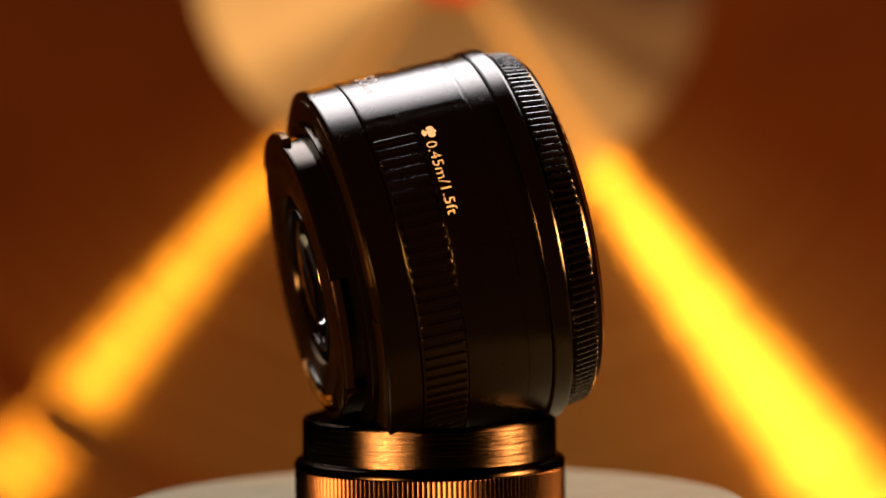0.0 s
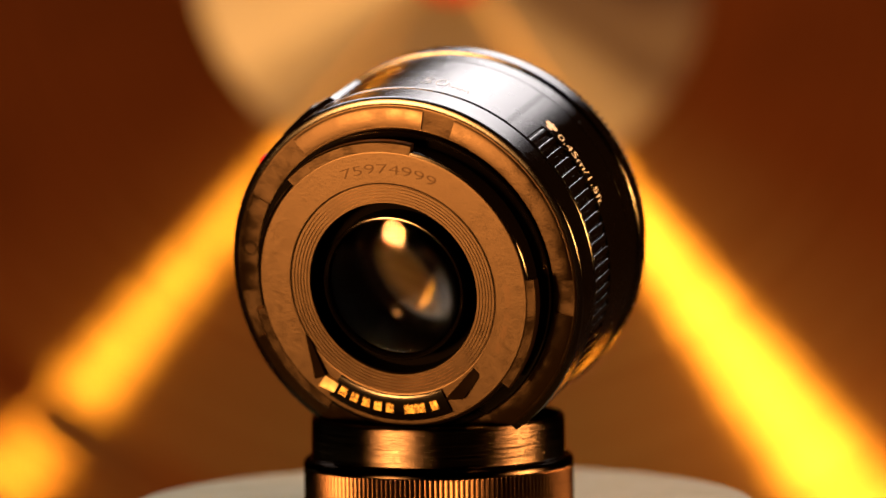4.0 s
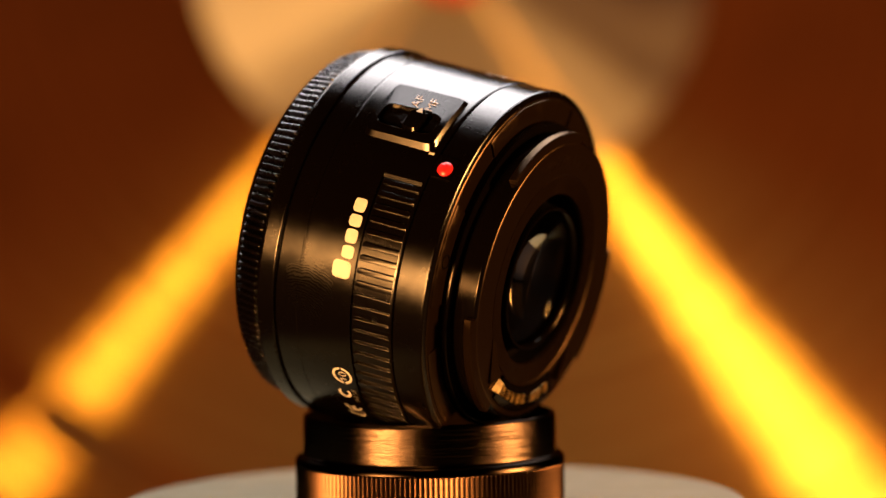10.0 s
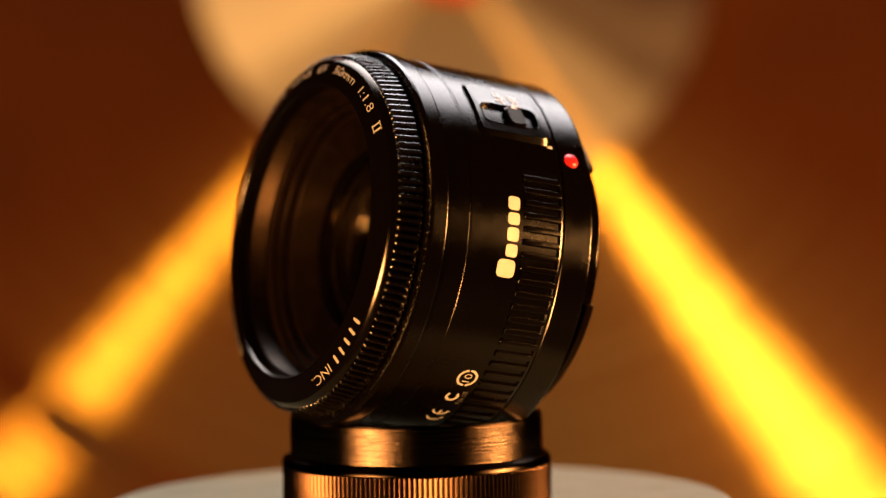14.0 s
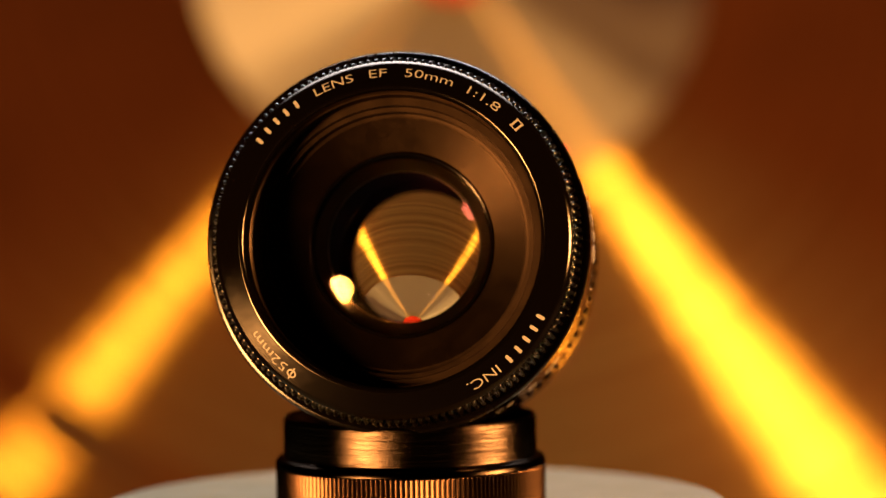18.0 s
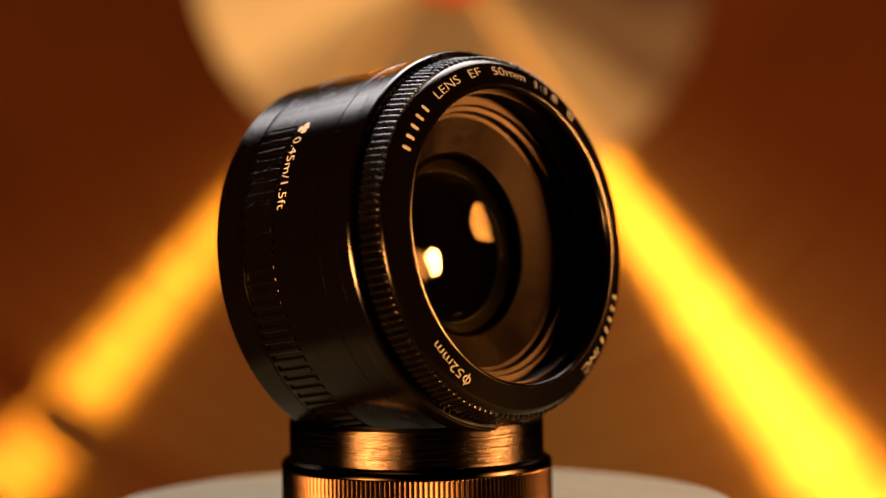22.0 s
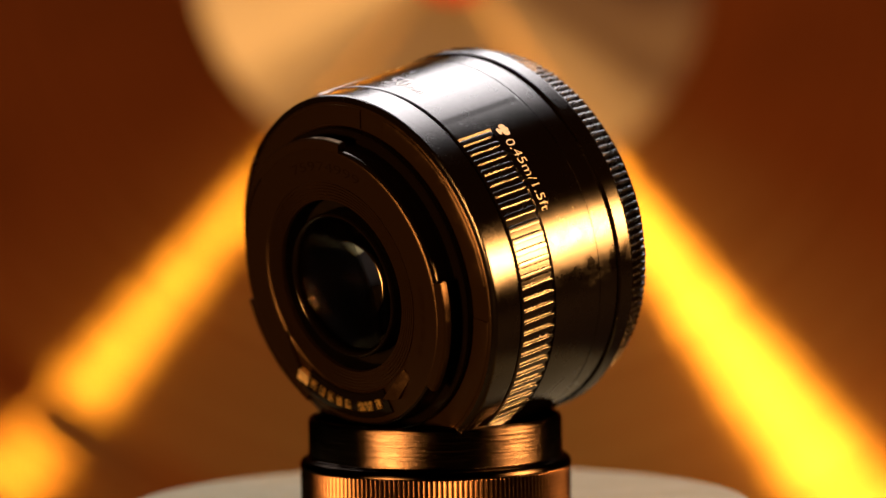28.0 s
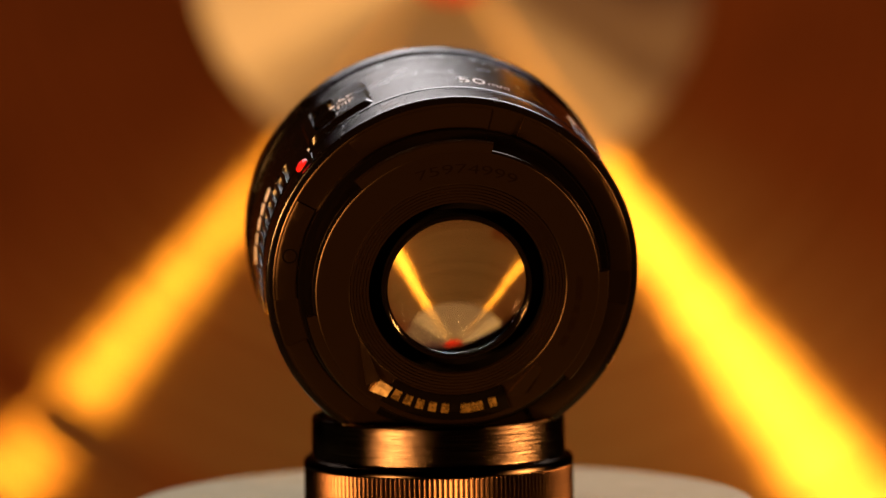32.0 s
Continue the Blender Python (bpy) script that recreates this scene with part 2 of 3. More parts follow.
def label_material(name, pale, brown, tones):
    """Cream label paper with lit wedges and shaded sectors painted into its colour: tones are rows of (degrees round
    the centre, share of pale).
    """
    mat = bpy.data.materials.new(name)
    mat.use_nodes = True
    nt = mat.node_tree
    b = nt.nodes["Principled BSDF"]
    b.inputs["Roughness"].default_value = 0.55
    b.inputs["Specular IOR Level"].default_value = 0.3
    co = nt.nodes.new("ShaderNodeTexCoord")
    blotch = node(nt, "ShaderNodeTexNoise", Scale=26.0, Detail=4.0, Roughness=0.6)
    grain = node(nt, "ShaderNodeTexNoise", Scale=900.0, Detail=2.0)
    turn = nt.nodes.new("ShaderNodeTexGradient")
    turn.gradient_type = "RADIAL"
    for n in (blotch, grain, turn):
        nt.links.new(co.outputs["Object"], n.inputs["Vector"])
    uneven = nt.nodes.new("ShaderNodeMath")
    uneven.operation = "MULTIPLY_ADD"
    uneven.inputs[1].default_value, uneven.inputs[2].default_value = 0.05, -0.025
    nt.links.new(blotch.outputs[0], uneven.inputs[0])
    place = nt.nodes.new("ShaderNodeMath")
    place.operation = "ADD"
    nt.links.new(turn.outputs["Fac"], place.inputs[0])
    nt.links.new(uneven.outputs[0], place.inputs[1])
    # light and shade round the label, put into the base colour by angle
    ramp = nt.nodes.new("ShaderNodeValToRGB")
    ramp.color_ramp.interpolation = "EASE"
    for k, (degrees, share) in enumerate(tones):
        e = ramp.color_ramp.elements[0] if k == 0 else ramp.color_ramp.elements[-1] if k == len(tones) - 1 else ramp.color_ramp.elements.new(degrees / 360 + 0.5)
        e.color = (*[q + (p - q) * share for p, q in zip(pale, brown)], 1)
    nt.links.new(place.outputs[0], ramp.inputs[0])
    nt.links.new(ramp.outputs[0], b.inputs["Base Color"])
    bp = node(nt, "ShaderNodeBump", Strength=0.1, Distance=0.0002)
    nt.links.new(grain.outputs[0], bp.inputs["Height"])
    nt.links.new(bp.outputs[0], b.inputs["Normal"])
    tangent = nt.nodes.new("ShaderNodeTangent")
    tangent.direction_type, tangent.axis = "RADIAL", "Z"
    gloss = node(nt, "ShaderNodeBsdfAnisotropic", Color=(0.055, 0.040, 0.012, 1), Roughness=0.42, Anisotropy=0.95)
    gloss.distribution = "GGX"
    nt.links.new(tangent.outputs[0], gloss.inputs["Tangent"])
    add = nt.nodes.new("ShaderNodeAddShader")
    nt.links.new(b.outputs[0], add.inputs[0])
    nt.links.new(gloss.outputs[0], add.inputs[1])
    nt.links.new(add.outputs[0], nt.nodes["Material Output"].inputs["Surface"])
    return mat


# pale shares paint the lit wedges, low shares the unlit sectors
CREAM = label_material("cream_label_painted_light", (0.46, 0.455, 0.34), (0.026, 0.0098, 0.0036), ((-180, 0.5), (-170, 0.85), (-155, 0.95), (-145, 0.55), (-130, 0.22), (-95, 0.2), (-75, 0.2), (-60, 0.3), (-50, 0.40), (-42, 0.3), (-33, 0.06), (-24, 0.12), (-14, 0.06), (-4, 0.0), (40, 0.0), (150, 0.1), (180, 0.5)))

# ---- helpers for meshes: millimetres in, metres out ----
MM = 0.001


def mesh_of(name, verts, faces, sharp=35, side=""):
    me = bpy.data.meshes.new(name)
    me.from_pydata([(x * MM, y * MM, z * MM) for x, y, z in verts], [], faces)
    bm = bmesh.new()
    bm.from_mesh(me)
    bmesh.ops.remove_doubles(bm, verts=bm.verts, dist=1e-7)
    bmesh.ops.recalc_face_normals(bm, faces=bm.faces)
    if side:
        # open skins: make them face the named side of the axis
        total = 0.0
        for q in bm.faces:
            c = q.calc_center_median()
            along = q.normal.z if side in ("front", "rear") else q.normal.dot(Vector((c.x, c.y, 0)).normalized())
            total += along * q.calc_area()
        if (total < 0) == (side in ("front", "out")):
            bmesh.ops.reverse_faces(bm, faces=bm.faces)
    bm.to_mesh(me)
    bm.free()
    me.polygons.foreach_set("use_smooth", [True] * len(me.polygons))
    me.set_sharp_from_angle(angle=radians(sharp))
    return me


def part(name, me, material, parent, label=""):
    """Links a mesh as one object under a thing or a part."""
    if not me.materials:
        me.materials.append(material)
    ob = new(name, me)
    ob.parent = parent
    return tagged(ob, label)


def thing(name, label, category, m=None, kind="", group=""):
    ob = new(name)
    ob.empty_display_size = 0.01
    if m is not None:
        ob.matrix_world = m
    return tagged(ob, label, category, group, kind)


def block(name, size, place, material, label, category="", kind="", bevel=0.0):
    """A bevelled block in metres, standing on its base."""
    me = bpy.data.meshes.new(name)
    bm = bmesh.new()
    bmesh.ops.create_cube(bm, size=1.0, matrix=Matrix.Translation((0, 0, size[2] / 2)) @ Matrix.Diagonal((*size, 1)))
    if bevel:
        bmesh.ops.bevel(bm, geom=bm.edges[:], offset=bevel, segments=2, affect="EDGES", profile=0.5)
    bm.to_mesh(me)
    bm.free()
    me.materials.append(material)
    ob = new(name, me)
    ob.location = place
    return tagged(ob, label, category, "", kind)


def at(clock, r, a):
    """A point of the lens: clock in degrees from its top as seen from its front, radius, depth behind its front."""
    c = radians(clock)
    return (r * math.sin(c), r * math.cos(c), -a)


def supported(profile, near=0.1):
    """The profile with extra rows close to the ends of its long stretches, which keeps their shading straight."""
    rows = [profile[0]]
    for (a0, r0), (a1, r1) in zip(profile, profile[1:]):
        length = math.hypot(a1 - a0, r1 - r0)
        if length > 0.8:
            for f in (near / length, 1 - near / length):
                rows.append((a0 + (a1 - a0) * f, r0 + (r1 - r0) * f))
        rows.append((a1, r1))
    return rows


def rev(name, profile, seg=160, closed=False, sharp=35, side=""):
    """Surface of revolution from rows of (depth, radius)."""
    profile = profile if closed else supported(profile)
    verts, faces = [], []
    n = len(profile)
    for i in range(seg):
        for a, r in profile:
            verts.append(at(360 * i / seg, r, a))
    for i in range(seg):
        j = (i + 1) % seg
        for k in range(n if closed else n - 1):
            m = (k + 1) % n
            faces.append((i * n + k, j * n + k, j * n + m, i * n + m))
    return mesh_of(name, verts, faces, sharp, side)


def arc_block(name, c0, c1, profile, step=2.0, sharp=35):
    """A piece of a revolved closed profile between two clock angles, with end caps."""
    m = max(2, int(abs(c1 - c0) / step) + 1)
    verts, faces = [], []
    n = len(profile)
    for i in range(m):
        c = c0 + (c1 - c0) * i / (m - 1)
        verts += [at(c, r, a) for a, r in profile]
    for i in range(m - 1):
        for k in range(n):
            q = (k + 1) % n
            faces.append((i * n + k, (i + 1) * n + k, (i + 1) * n + q, i * n + q))
    faces += [tuple(range(n)), tuple((m - 1) * n + k for k in range(n))]
    return mesh_of(name, verts, faces, sharp)


def grip_barrel(name, profile, ranges, depth, seg=360):
    """The barrel, sunk where the grip ribs stand, with a slightly raised cover on top."""
    profile = supported(profile)
    verts, faces = [], []
    n = len(profile)
    for i in range(seg):
        c = i * 360 / seg
        sunk = any(c0 <= c <= c1 for c0, c1 in ranges)
        for a, r in profile:
            raised = 0.06 if a > 15.95 and (c <= 54 or c >= 325.5) else 0.0
            verts.append(at(c, r + raised - (depth if sunk and 26.4 < a < 34.15 else 0.0), a))
    for i in range(seg):
        j = (i + 1) % seg
        for k in range(n - 1):
            faces.append((i * n + k, j * n + k, j * n + k + 1, i * n + k + 1))
    return mesh_of(name, verts, faces, 30, "out")


def knurl(name, r_in, r_out, a0, a1, teeth, taper, land=0.5, slope=0.0, pattern=None):
    """A ring of teeth along the axis with rounded ends."""
    pattern = pattern or ((0.0, 0), (0.10, 0.55), (0.20, 0.86), (0.36, 1), (0.20 + land, 1), (0.36 + land, 0.86), (0.46 + land, 0.55), (0.56 + land, 0))
    rows = ((a0, 0.0), (a0 + taper * 0.35, 0.7), (a0 + taper, 1.0), (a0 + taper * 1.5, 1.0), (a1 - taper * 1.5, 1.0), (a1 - taper, 1.0), (a1 - taper * 0.35, 0.7), (a1, 0.0))
    verts, faces = [], []
    n = len(rows)
    count = teeth * len(pattern)
    for i in range(teeth):
        for f, h in pattern:
            for a, k in rows:
                verts.append(at(360 * (i + f) / teeth, r_in + (r_out - r_in) * h * k + slope * (a - (a0 + a1) / 2), a))
    for i in range(count):
        j = (i + 1) % count
        for k in range(n - 1):
            faces.append((i * n + k, j * n + k, j * n + k + 1, i * n + k + 1))
    return mesh_of(name, verts, faces, 50, "out")


def loft(name, loops, cap_first=False, cap_last=True, sharp=30):
    """A skin over loops of equally many points."""
    n = len(loops[0])
    verts = [p for loop in loops for p in loop]
    faces = []
    for i in range(len(loops) - 1):
        for k in range(n):
            q = (k + 1) % n
            faces.append((i * n + k, i * n + q, (i + 1) * n + q, (i + 1) * n + k))
    if cap_first:
        faces.append(tuple(range(n)))
    if cap_last:
        faces.append(tuple((len(loops) - 1) * n + k for k in range(n)))
    return mesh_of(name, verts, faces, sharp)


def rounded(w, h, power, n=64):
    """Points of a rounded rectangle of half width w and half height h; a high power makes it squarer."""
    pts = []
    for k in range(n):
        t = 2 * math.pi * k / n
        c, s = math.cos(t), math.sin(t)
        pts.append((w * math.copysign(abs(c) ** (2 / power), c), h * math.copysign(abs(s) ** (2 / power), s)))
    return pts


def text_shape(words, size, thick=0.03):
    """Flat letters in millimetres, starting at x = 0 on the base line; as (vertices, faces)."""
    curve = bpy.data.curves.new("letters", "FONT")
    curve.body, curve.size, curve.resolution_u, curve.offset = words, size, 4, -0.010 * size
    ob = new("letters", curve)
    dg = bpy.context.evaluated_depsgraph_get()
    me = bpy.data.meshes.new_from_object(ob.evaluated_get(dg))
    verts = [tuple(v.co) for v in me.vertices]
    faces = [tuple(p.vertices) for p in me.polygons]
    bpy.data.objects.remove(ob)
    bpy.data.curves.remove(curve)
    bpy.data.meshes.remove(me)
    return verts, faces


def bars(widths, height, gap, power=4.0):
    """Plain rounded bars in a row in place of a brand name; as (vertices, faces)."""
    verts, faces, x, n = [], [], 0.0, 24
    for w, k in widths:
        pts = rounded(w / 2, height * k / 2, power, n)
        base = len(verts)
        verts += [(x + w / 2 + px, height * k / 2 + py, 0) for px, py in pts]
        faces.append(tuple(range(base, base + n)))
        x += w + gap
    return verts, faces


def flat_mesh(name, verts, faces):
    me = bpy.data.meshes.new(name)
    me.from_pydata([(x * MM, y * MM, z * MM) for x, y, z in verts], [], faces)
    return me


def barrel_radius(a):
    """The barrel's radius at a depth behind its front."""
    return 33.9 - (a - 16.0) * 0.0118


def on_barrel(name, shape, clock, a, lift=0.05):
    """Letters on the barrel: they read against the clock, their tops point to the front."""
    v, f = shape
    return flat_mesh(name, [at(clock - math.degrees(x / 33.7), barrel_radius(a - y) + lift, a - y) for x, y, z in v], f)


def on_front(name, shape, clock, r):
    """Letters on the sloping front ring: they read with the clock, their tops point outwards."""
    v, f = shape
    return flat_mesh(name, [at(clock + math.degrees(x / r), r + y * 0.9, (r + y * 0.9 - 29.6) * 0.40 + 0.158) for x, y, z in v], f)


def on_rear(name, shape, clock, r, a, squeeze=1.0):
    """Letters on the rear plate, read from behind."""
    v, f = shape
    return flat_mesh(name, [at(clock - math.degrees(x * squeeze / r), r + y, a) for x, y, z in v], f)


def fit_width(shape, width):
    """Letters stretched along their line to a given width."""
    v, f = shape
    x0, x1 = min(p[0] for p in v), max(p[0] for p in v)
    return [((p[0] - x0) * width / (x1 - x0), p[1], p[2]) for p in v], f


# ---- the room ----
TABLE = -0.089
block("floor", (3.4, 3.4, 0.05), (0, -0.36, TABLE - 0.80), CARPET, "dark carpeted floor of the room", "floor", "structure")
block("wall_north", (3.4, 0.1, 2.6), (0, 1.25, -0.85), PLASTER, "plain brown plaster wall behind the table", "wall", "structure")
block("wall_south", (3.4, 0.1, 2.6), (0, -1.98, -0.85), PLASTER, "plain brown plaster wall", "wall", "structure")
block("wall_east", (0.1, 3.12, 2.6), (1.65, -0.365, -0.85), PLASTER, "plain brown plaster wall", "wall", "structure")
block("wall_west", (0.1, 3.12, 2.6), (-1.65, -0.365, -0.85), PLASTER, "plain brown plaster wall", "wall", "structure")
block("ceiling", (3.4, 3.4, 0.05), (0, -0.36, 1.75), PLASTER, "plain brown ceiling", "ceiling", "structure")


def build_table():
    ob = thing("table", "black-stained wooden table under the turntable", "table", pose(0, 0.0, TABLE - 0.75))

    def piece(name, size, x, y, z):
        me = block(name, size, (0, 0, 0), WOOD, "", bevel=0.003)
        me.parent = ob
        me.location = (x, y, z)
    piece("tabletop", (1.6, 1.12, 0.03), 0, 0, 0.72)
    piece("back_panel", (0.9, 0.02, 0.36), 0, 0.521, 0.75)
    for x in (-0.74, 0.74):
        for y in (-0.47, 0.47):
            piece("leg", (0.05, 0.05, 0.72), x, y, 0)
    return ob


build_table()

# ---- the grooved disc that leans behind ----
DISC_R = 212.0
LEAN, TURN = 24.0, 7.8


def build_grooved_disc():
    m = Matrix.Translation((0.00735, 0.42, 0.1058)) @ pose(0, 0, 0, 0, 0, TURN) @ pose(0, 0, 0, 90 - LEAN, 0, 0)
    ob = thing("grooved_disc", "large brown grooved record leaning against the wall", "record", m)
    # depth runs behind the face; the face is at 0
    part("vinyl", rev("vinyl", [(0, 74), (0, 178.5)], 256), VINYL, ob)
    outer = [(0, 191), (0, DISC_R - 2), (1.0, DISC_R), (2.2, DISC_R - 2), (2.4, 60)]
    part("rim", rev("rim", outer, 256), VINYL_RIM, ob, "outer grooved rim")
    part("lead_in_band", rev("lead_in_band", [(0, 178.5), (0, 191)], 256), VINYL, ob, "grooved band near the rim")
    worn = arc_block("worn_stretch", -164, -112, [(0.01, 177.5), (-0.02, 178.5), (-0.02, 189.5), (0.01, 190.5)], 1.5)
    part("worn_stretch", worn, VINYL_BAND, ob, "dulled stretch of the band near the rim")
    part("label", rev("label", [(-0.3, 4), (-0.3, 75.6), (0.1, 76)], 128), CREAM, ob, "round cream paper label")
    cap = rev("centre_cap", [(-3, 0.01), (-2.9, 10), (-2.4, 12.5), (-1.4, 13.6), (-0.2, 13.8)], 48)
    part("centre_cap", cap, RED_CAP, ob, "glossy red centre cap")
    return ob


build_grooved_disc()

# ---- the turning stack: pale disc, metal ring, photographic lens ----
SHIFT = (-2.6, -0.4)


def build_base():
    ob = thing("turntable", "dark motor housing that carries the pale disc", "turntable", pose(0, 0, TABLE))
    part("housing", rev("housing", [(0, 0.01), (0, 35), (-79, 35), (-82, 32), (-82, 0.01)], 64), MATT, ob)
    part("spindle", rev("spindle", [(-82, 4), (-87.6, 4), (-87.6, 0.01)], 32), KNURL, ob)
    return ob


build_base()


def build_platter():
    ob = thing("turntable_disc", "pale thin plastic disc turning under the ring", "disc")
    x, y = SHIFT
    me = rev("disc", [(1.3, 8), (0.1, 8), (0, 8.3), (0, 57.6), (0.25, 58), (1.05, 58), (1.3, 57.6), (1.3, 8)], 160)
    disc = part("disc", me, PALE, ob)
    disc.location = (x * MM, y * MM, 0)
    me = rev("hub", [(1.4, 0.01), (1.4, 8), (0.0, 8), (-0.6, 7.5), (-0.6, 0.01)], 48)
    hub = part("hub", me, PALE, ob)
    hub.location = (x * MM, y * MM, 0)
    return ob


def build_ring():
    ob = thing("extension_ring", "black turned metal adapter ring with a knurled foot", "adapter ring")
    x, y = SHIFT
    p = []
    upper = rev("collar", [(-9.4, 23.6), (-9.6, 23.35), (-9.9, 23.3), (-16.2, 23.25), (-16.7, 23.0), (-16.9, 22.7), (-16.8, 22.4), (-16.3, 22.15), (-8, 22.1), (-2, 20.5), (-0.6, 20.5)], 192)
    p.append(part("collar", upper, ANODISED, ob, "turned collar with fine lathe marks"))
    lower = rev("foot", [(0.0, 20.5), (0.0, 24.2), (-0.3, 24.45), (-0.7, 24.5)], 192)
    p.append(part("foot", lower, KNURL, ob))
    p.append(part("shoulder", rev("shoulder", [(-7.6, 24.3), (-7.65, 24.7), (-7.9, 24.85), (-8.5, 24.8), (-9.0, 24.5), (-9.3, 24.1), (-9.45, 23.6), (-9.45, 23.2)], 192), DARK_METAL, ob))
    p.append(part("knurled_band", knurl("knurled_band", 24.45, 24.77, -7.7, -0.6, 172, 0.2, pattern=((0.0, 0), (0.04, 0), (0.46, 0.94), (0.5, 1), (0.54, 0.94), (0.96, 0))), KNURL, ob, "finely knurled grip"))
    for o in p:
        o.location = (x * MM, y * MM, 0)
    return ob


LENS_POSE = pose(-0.00229, -0.02334, 0.05150, 78.94, 0, 1.48)


def build_lens():
    ob = thing("camera_lens", "black plastic camera lens resting tilted in the ring", "camera lens", LENS_POSE)
    # outer shell
    part("name_ring", rev("name_ring", [(2.4, 26.3), (0.2, 26.4), (-0.5, 26.7), (-0.72, 27.0), (-0.74, 27.35), (-0.6, 27.6), (0.84, 31.2), (1.4, 31.65), (1.75, 31.9), (2.0, 32.0)], side="front"), FRONT_RING, ob, "glossy front ring with pale lettering")
    part("knurled_ring", knurl("knurled_ring", 31.95, 32.85, 1.9, 6.6, 144, 0.32, 0.26, 0.14, pattern=((0.0, 0.5), (0.05, 0.88), (0.12, 1), (0.38, 1), (0.45, 0.88), (0.50, 0.5), (0.62, -0.2), (0.76, -0.7), (0.90, -0.2))), TEETH, ob, "ribbed focusing ring")
    part("ring_gap", rev("ring_gap", [(6.5, 32.2), (7.3, 31.8)], side="out"), MATT, ob)
    part("barrel_band", rev("barrel_band", [(7.2, 31.8), (7.2, 33.8), (7.4, 34.25), (7.85, 34.5), (10.6, 34.45), (10.85, 34.3), (10.9, 33.8)], side="out"), BLACK, ob)
    shell = [(10.9, 33.6), (11.0, 33.85), (11.2, 33.93), (15.34, 33.9), (15.40, 33.82), (15.54, 33.82), (15.60, 33.9), (15.9, 33.9), (16.0, 33.9), (26.25, 33.77), (26.35, 33.77), (26.45, 33.77), (34.1, 33.68), (34.2, 33.68), (34.5, 33.66), (34.7, 33.55), (34.75, 33.1)]
    part("barrel", grip_barrel("barrel", shell, ((60, 164), (204, 317)), 0.42), BLACK, ob)
    part("rear_barrel", rev("rear_barrel", [(34.75, 32.9), (34.85, 33.4), (35.05, 33.6), (40.5, 33.6), (40.8, 33.45), (40.95, 33.15), (41.0, 32.4)], side="out"), BLACK, ob)
    # front cup
    cup = [(2.4, 26.3)]
    for k in range(5):
        cup += [(2.4 + k * 0.75, 26.0), (2.75 + k * 0.75, 26.35)]
    cup += [(6.4, 26.0), (6.5, 24.6), (7.6, 24.4), (7.7, 23.6), (9.4, 23.4), (9.5, 22.9)]
    part("filter_thread", rev("filter_thread", cup, side="in"), LINING, ob, "threaded inner wall")
    cone = [(9.5, 22.9)]
    for k in range(15):
        a, r = 9.55 + k * 0.2, 22.75 - k * 0.39
        cone += [(a - 0.05, r), (a - 0.10, r - 0.03), (a - 0.02, r - 0.22), (a + 0.45, r - 0.24), (a + 0.50, r - 0.38)]
    cone += [(12.65, 16.9)]
    part("front_cone", rev("front_cone", cone, side="front"), LINING, ob, "ridged cone round the front glass")
    part("glass_bezel", rev("glass_bezel", [(12.65, 16.9), (12.0, 16.8), (11.85, 16.55), (11.95, 16.3), (12.6, 16.1), (13.6, 15.95), (15.9, 15.95)], side="in"), BLACK_GLOSS, ob)
    # light path
    part("inner_cone", rev("inner_cone", [(15.9, 15.95), (16.3, 15.5), (17.4, 13.9), (17.5, 13.4), (18.1, 13.3), (18.2, 15.0)], side="in"), PLATE, ob)
    part("inner_tube", rev("inner_tube", [(18.2, 15.0), (18.6, 14.5), (40.9, 14.5), (41.0, 12.45), (43.9, 12.45)], side="in"), MATT, ob)

    def element(name, a, r, front, back, thick, glass):
        """A glass element from the curvature of its faces; positive faces bulge outwards."""
        rows = []
        for k in range(15):
            q = r * k / 14
            rows.append((a + front - math.copysign(math.sqrt(front ** 2 - q * q), front), max(q, 0.001)))
        for k in range(14, -1, -1):
            q = r * k / 14
            rows.append((a + thick - back + math.copysign(math.sqrt(back ** 2 - q * q), back), max(q, 0.001)))
        me = rev(name, rows, 96, closed=True, sharp=60)
        me.materials.append(glass)
        me.materials.append(MATT)
        # the edge of the glass is blackened
        for p in me.polygons:
            p.material_index = 1 if all(math.hypot(*me.vertices[i].co[:2]) > (r - 0.01) * MM for i in p.vertices) else 0
        return me
    part("front_element", element("front_element", 11.5, 15.9, 50.0, -52.0, 4.2, GLASS), GLASS, ob, "clear coated front glass")
    part("second_element", element("second_element", 19.6, 14.3, -60.0, 60.0, 1.0, SECOND_GLASS), SECOND_GLASS, ob)
    part("inner_element", element("inner_element", 30.0, 14.4, -46.0, 46.0, 1.6, INNER_GLASS), INNER_GLASS, ob)
    part("rear_element", element("rear_element", 41.8, 12.4, 49.0, 49.0, 4.5, REAR_GLASS), REAR_GLASS, ob, "clear coated rear glass")
    # rear: flange, bayonet, plate
    part("mount_flange", rev("mount_flange", [(40.95, 32.4), (41.08, 32.2), (41.1, 32.0), (41.1, 28.1)], side="rear"), FLANGE, ob, "worn mount flange")
    part("mount_collar", rev("mount_collar", [(41.1, 28.1), (42.4, 28.0), (42.6, 27.8), (42.6, 26.0), (46.7, 26.0), (47.1, 25.8), (47.2, 25.4)], side="out"), BLACK_GLOSS, ob)
    for c0, c1 in ((-11, 37), (62, 96), (112, 168), (-88, -22), (-150, -100)):
        me = arc_block("flange_pad", c0, c1, [(41.0, 28.3), (41.45, 28.4), (41.45, 31.4), (41.25, 31.9), (41.0, 32.0)], 2.0)
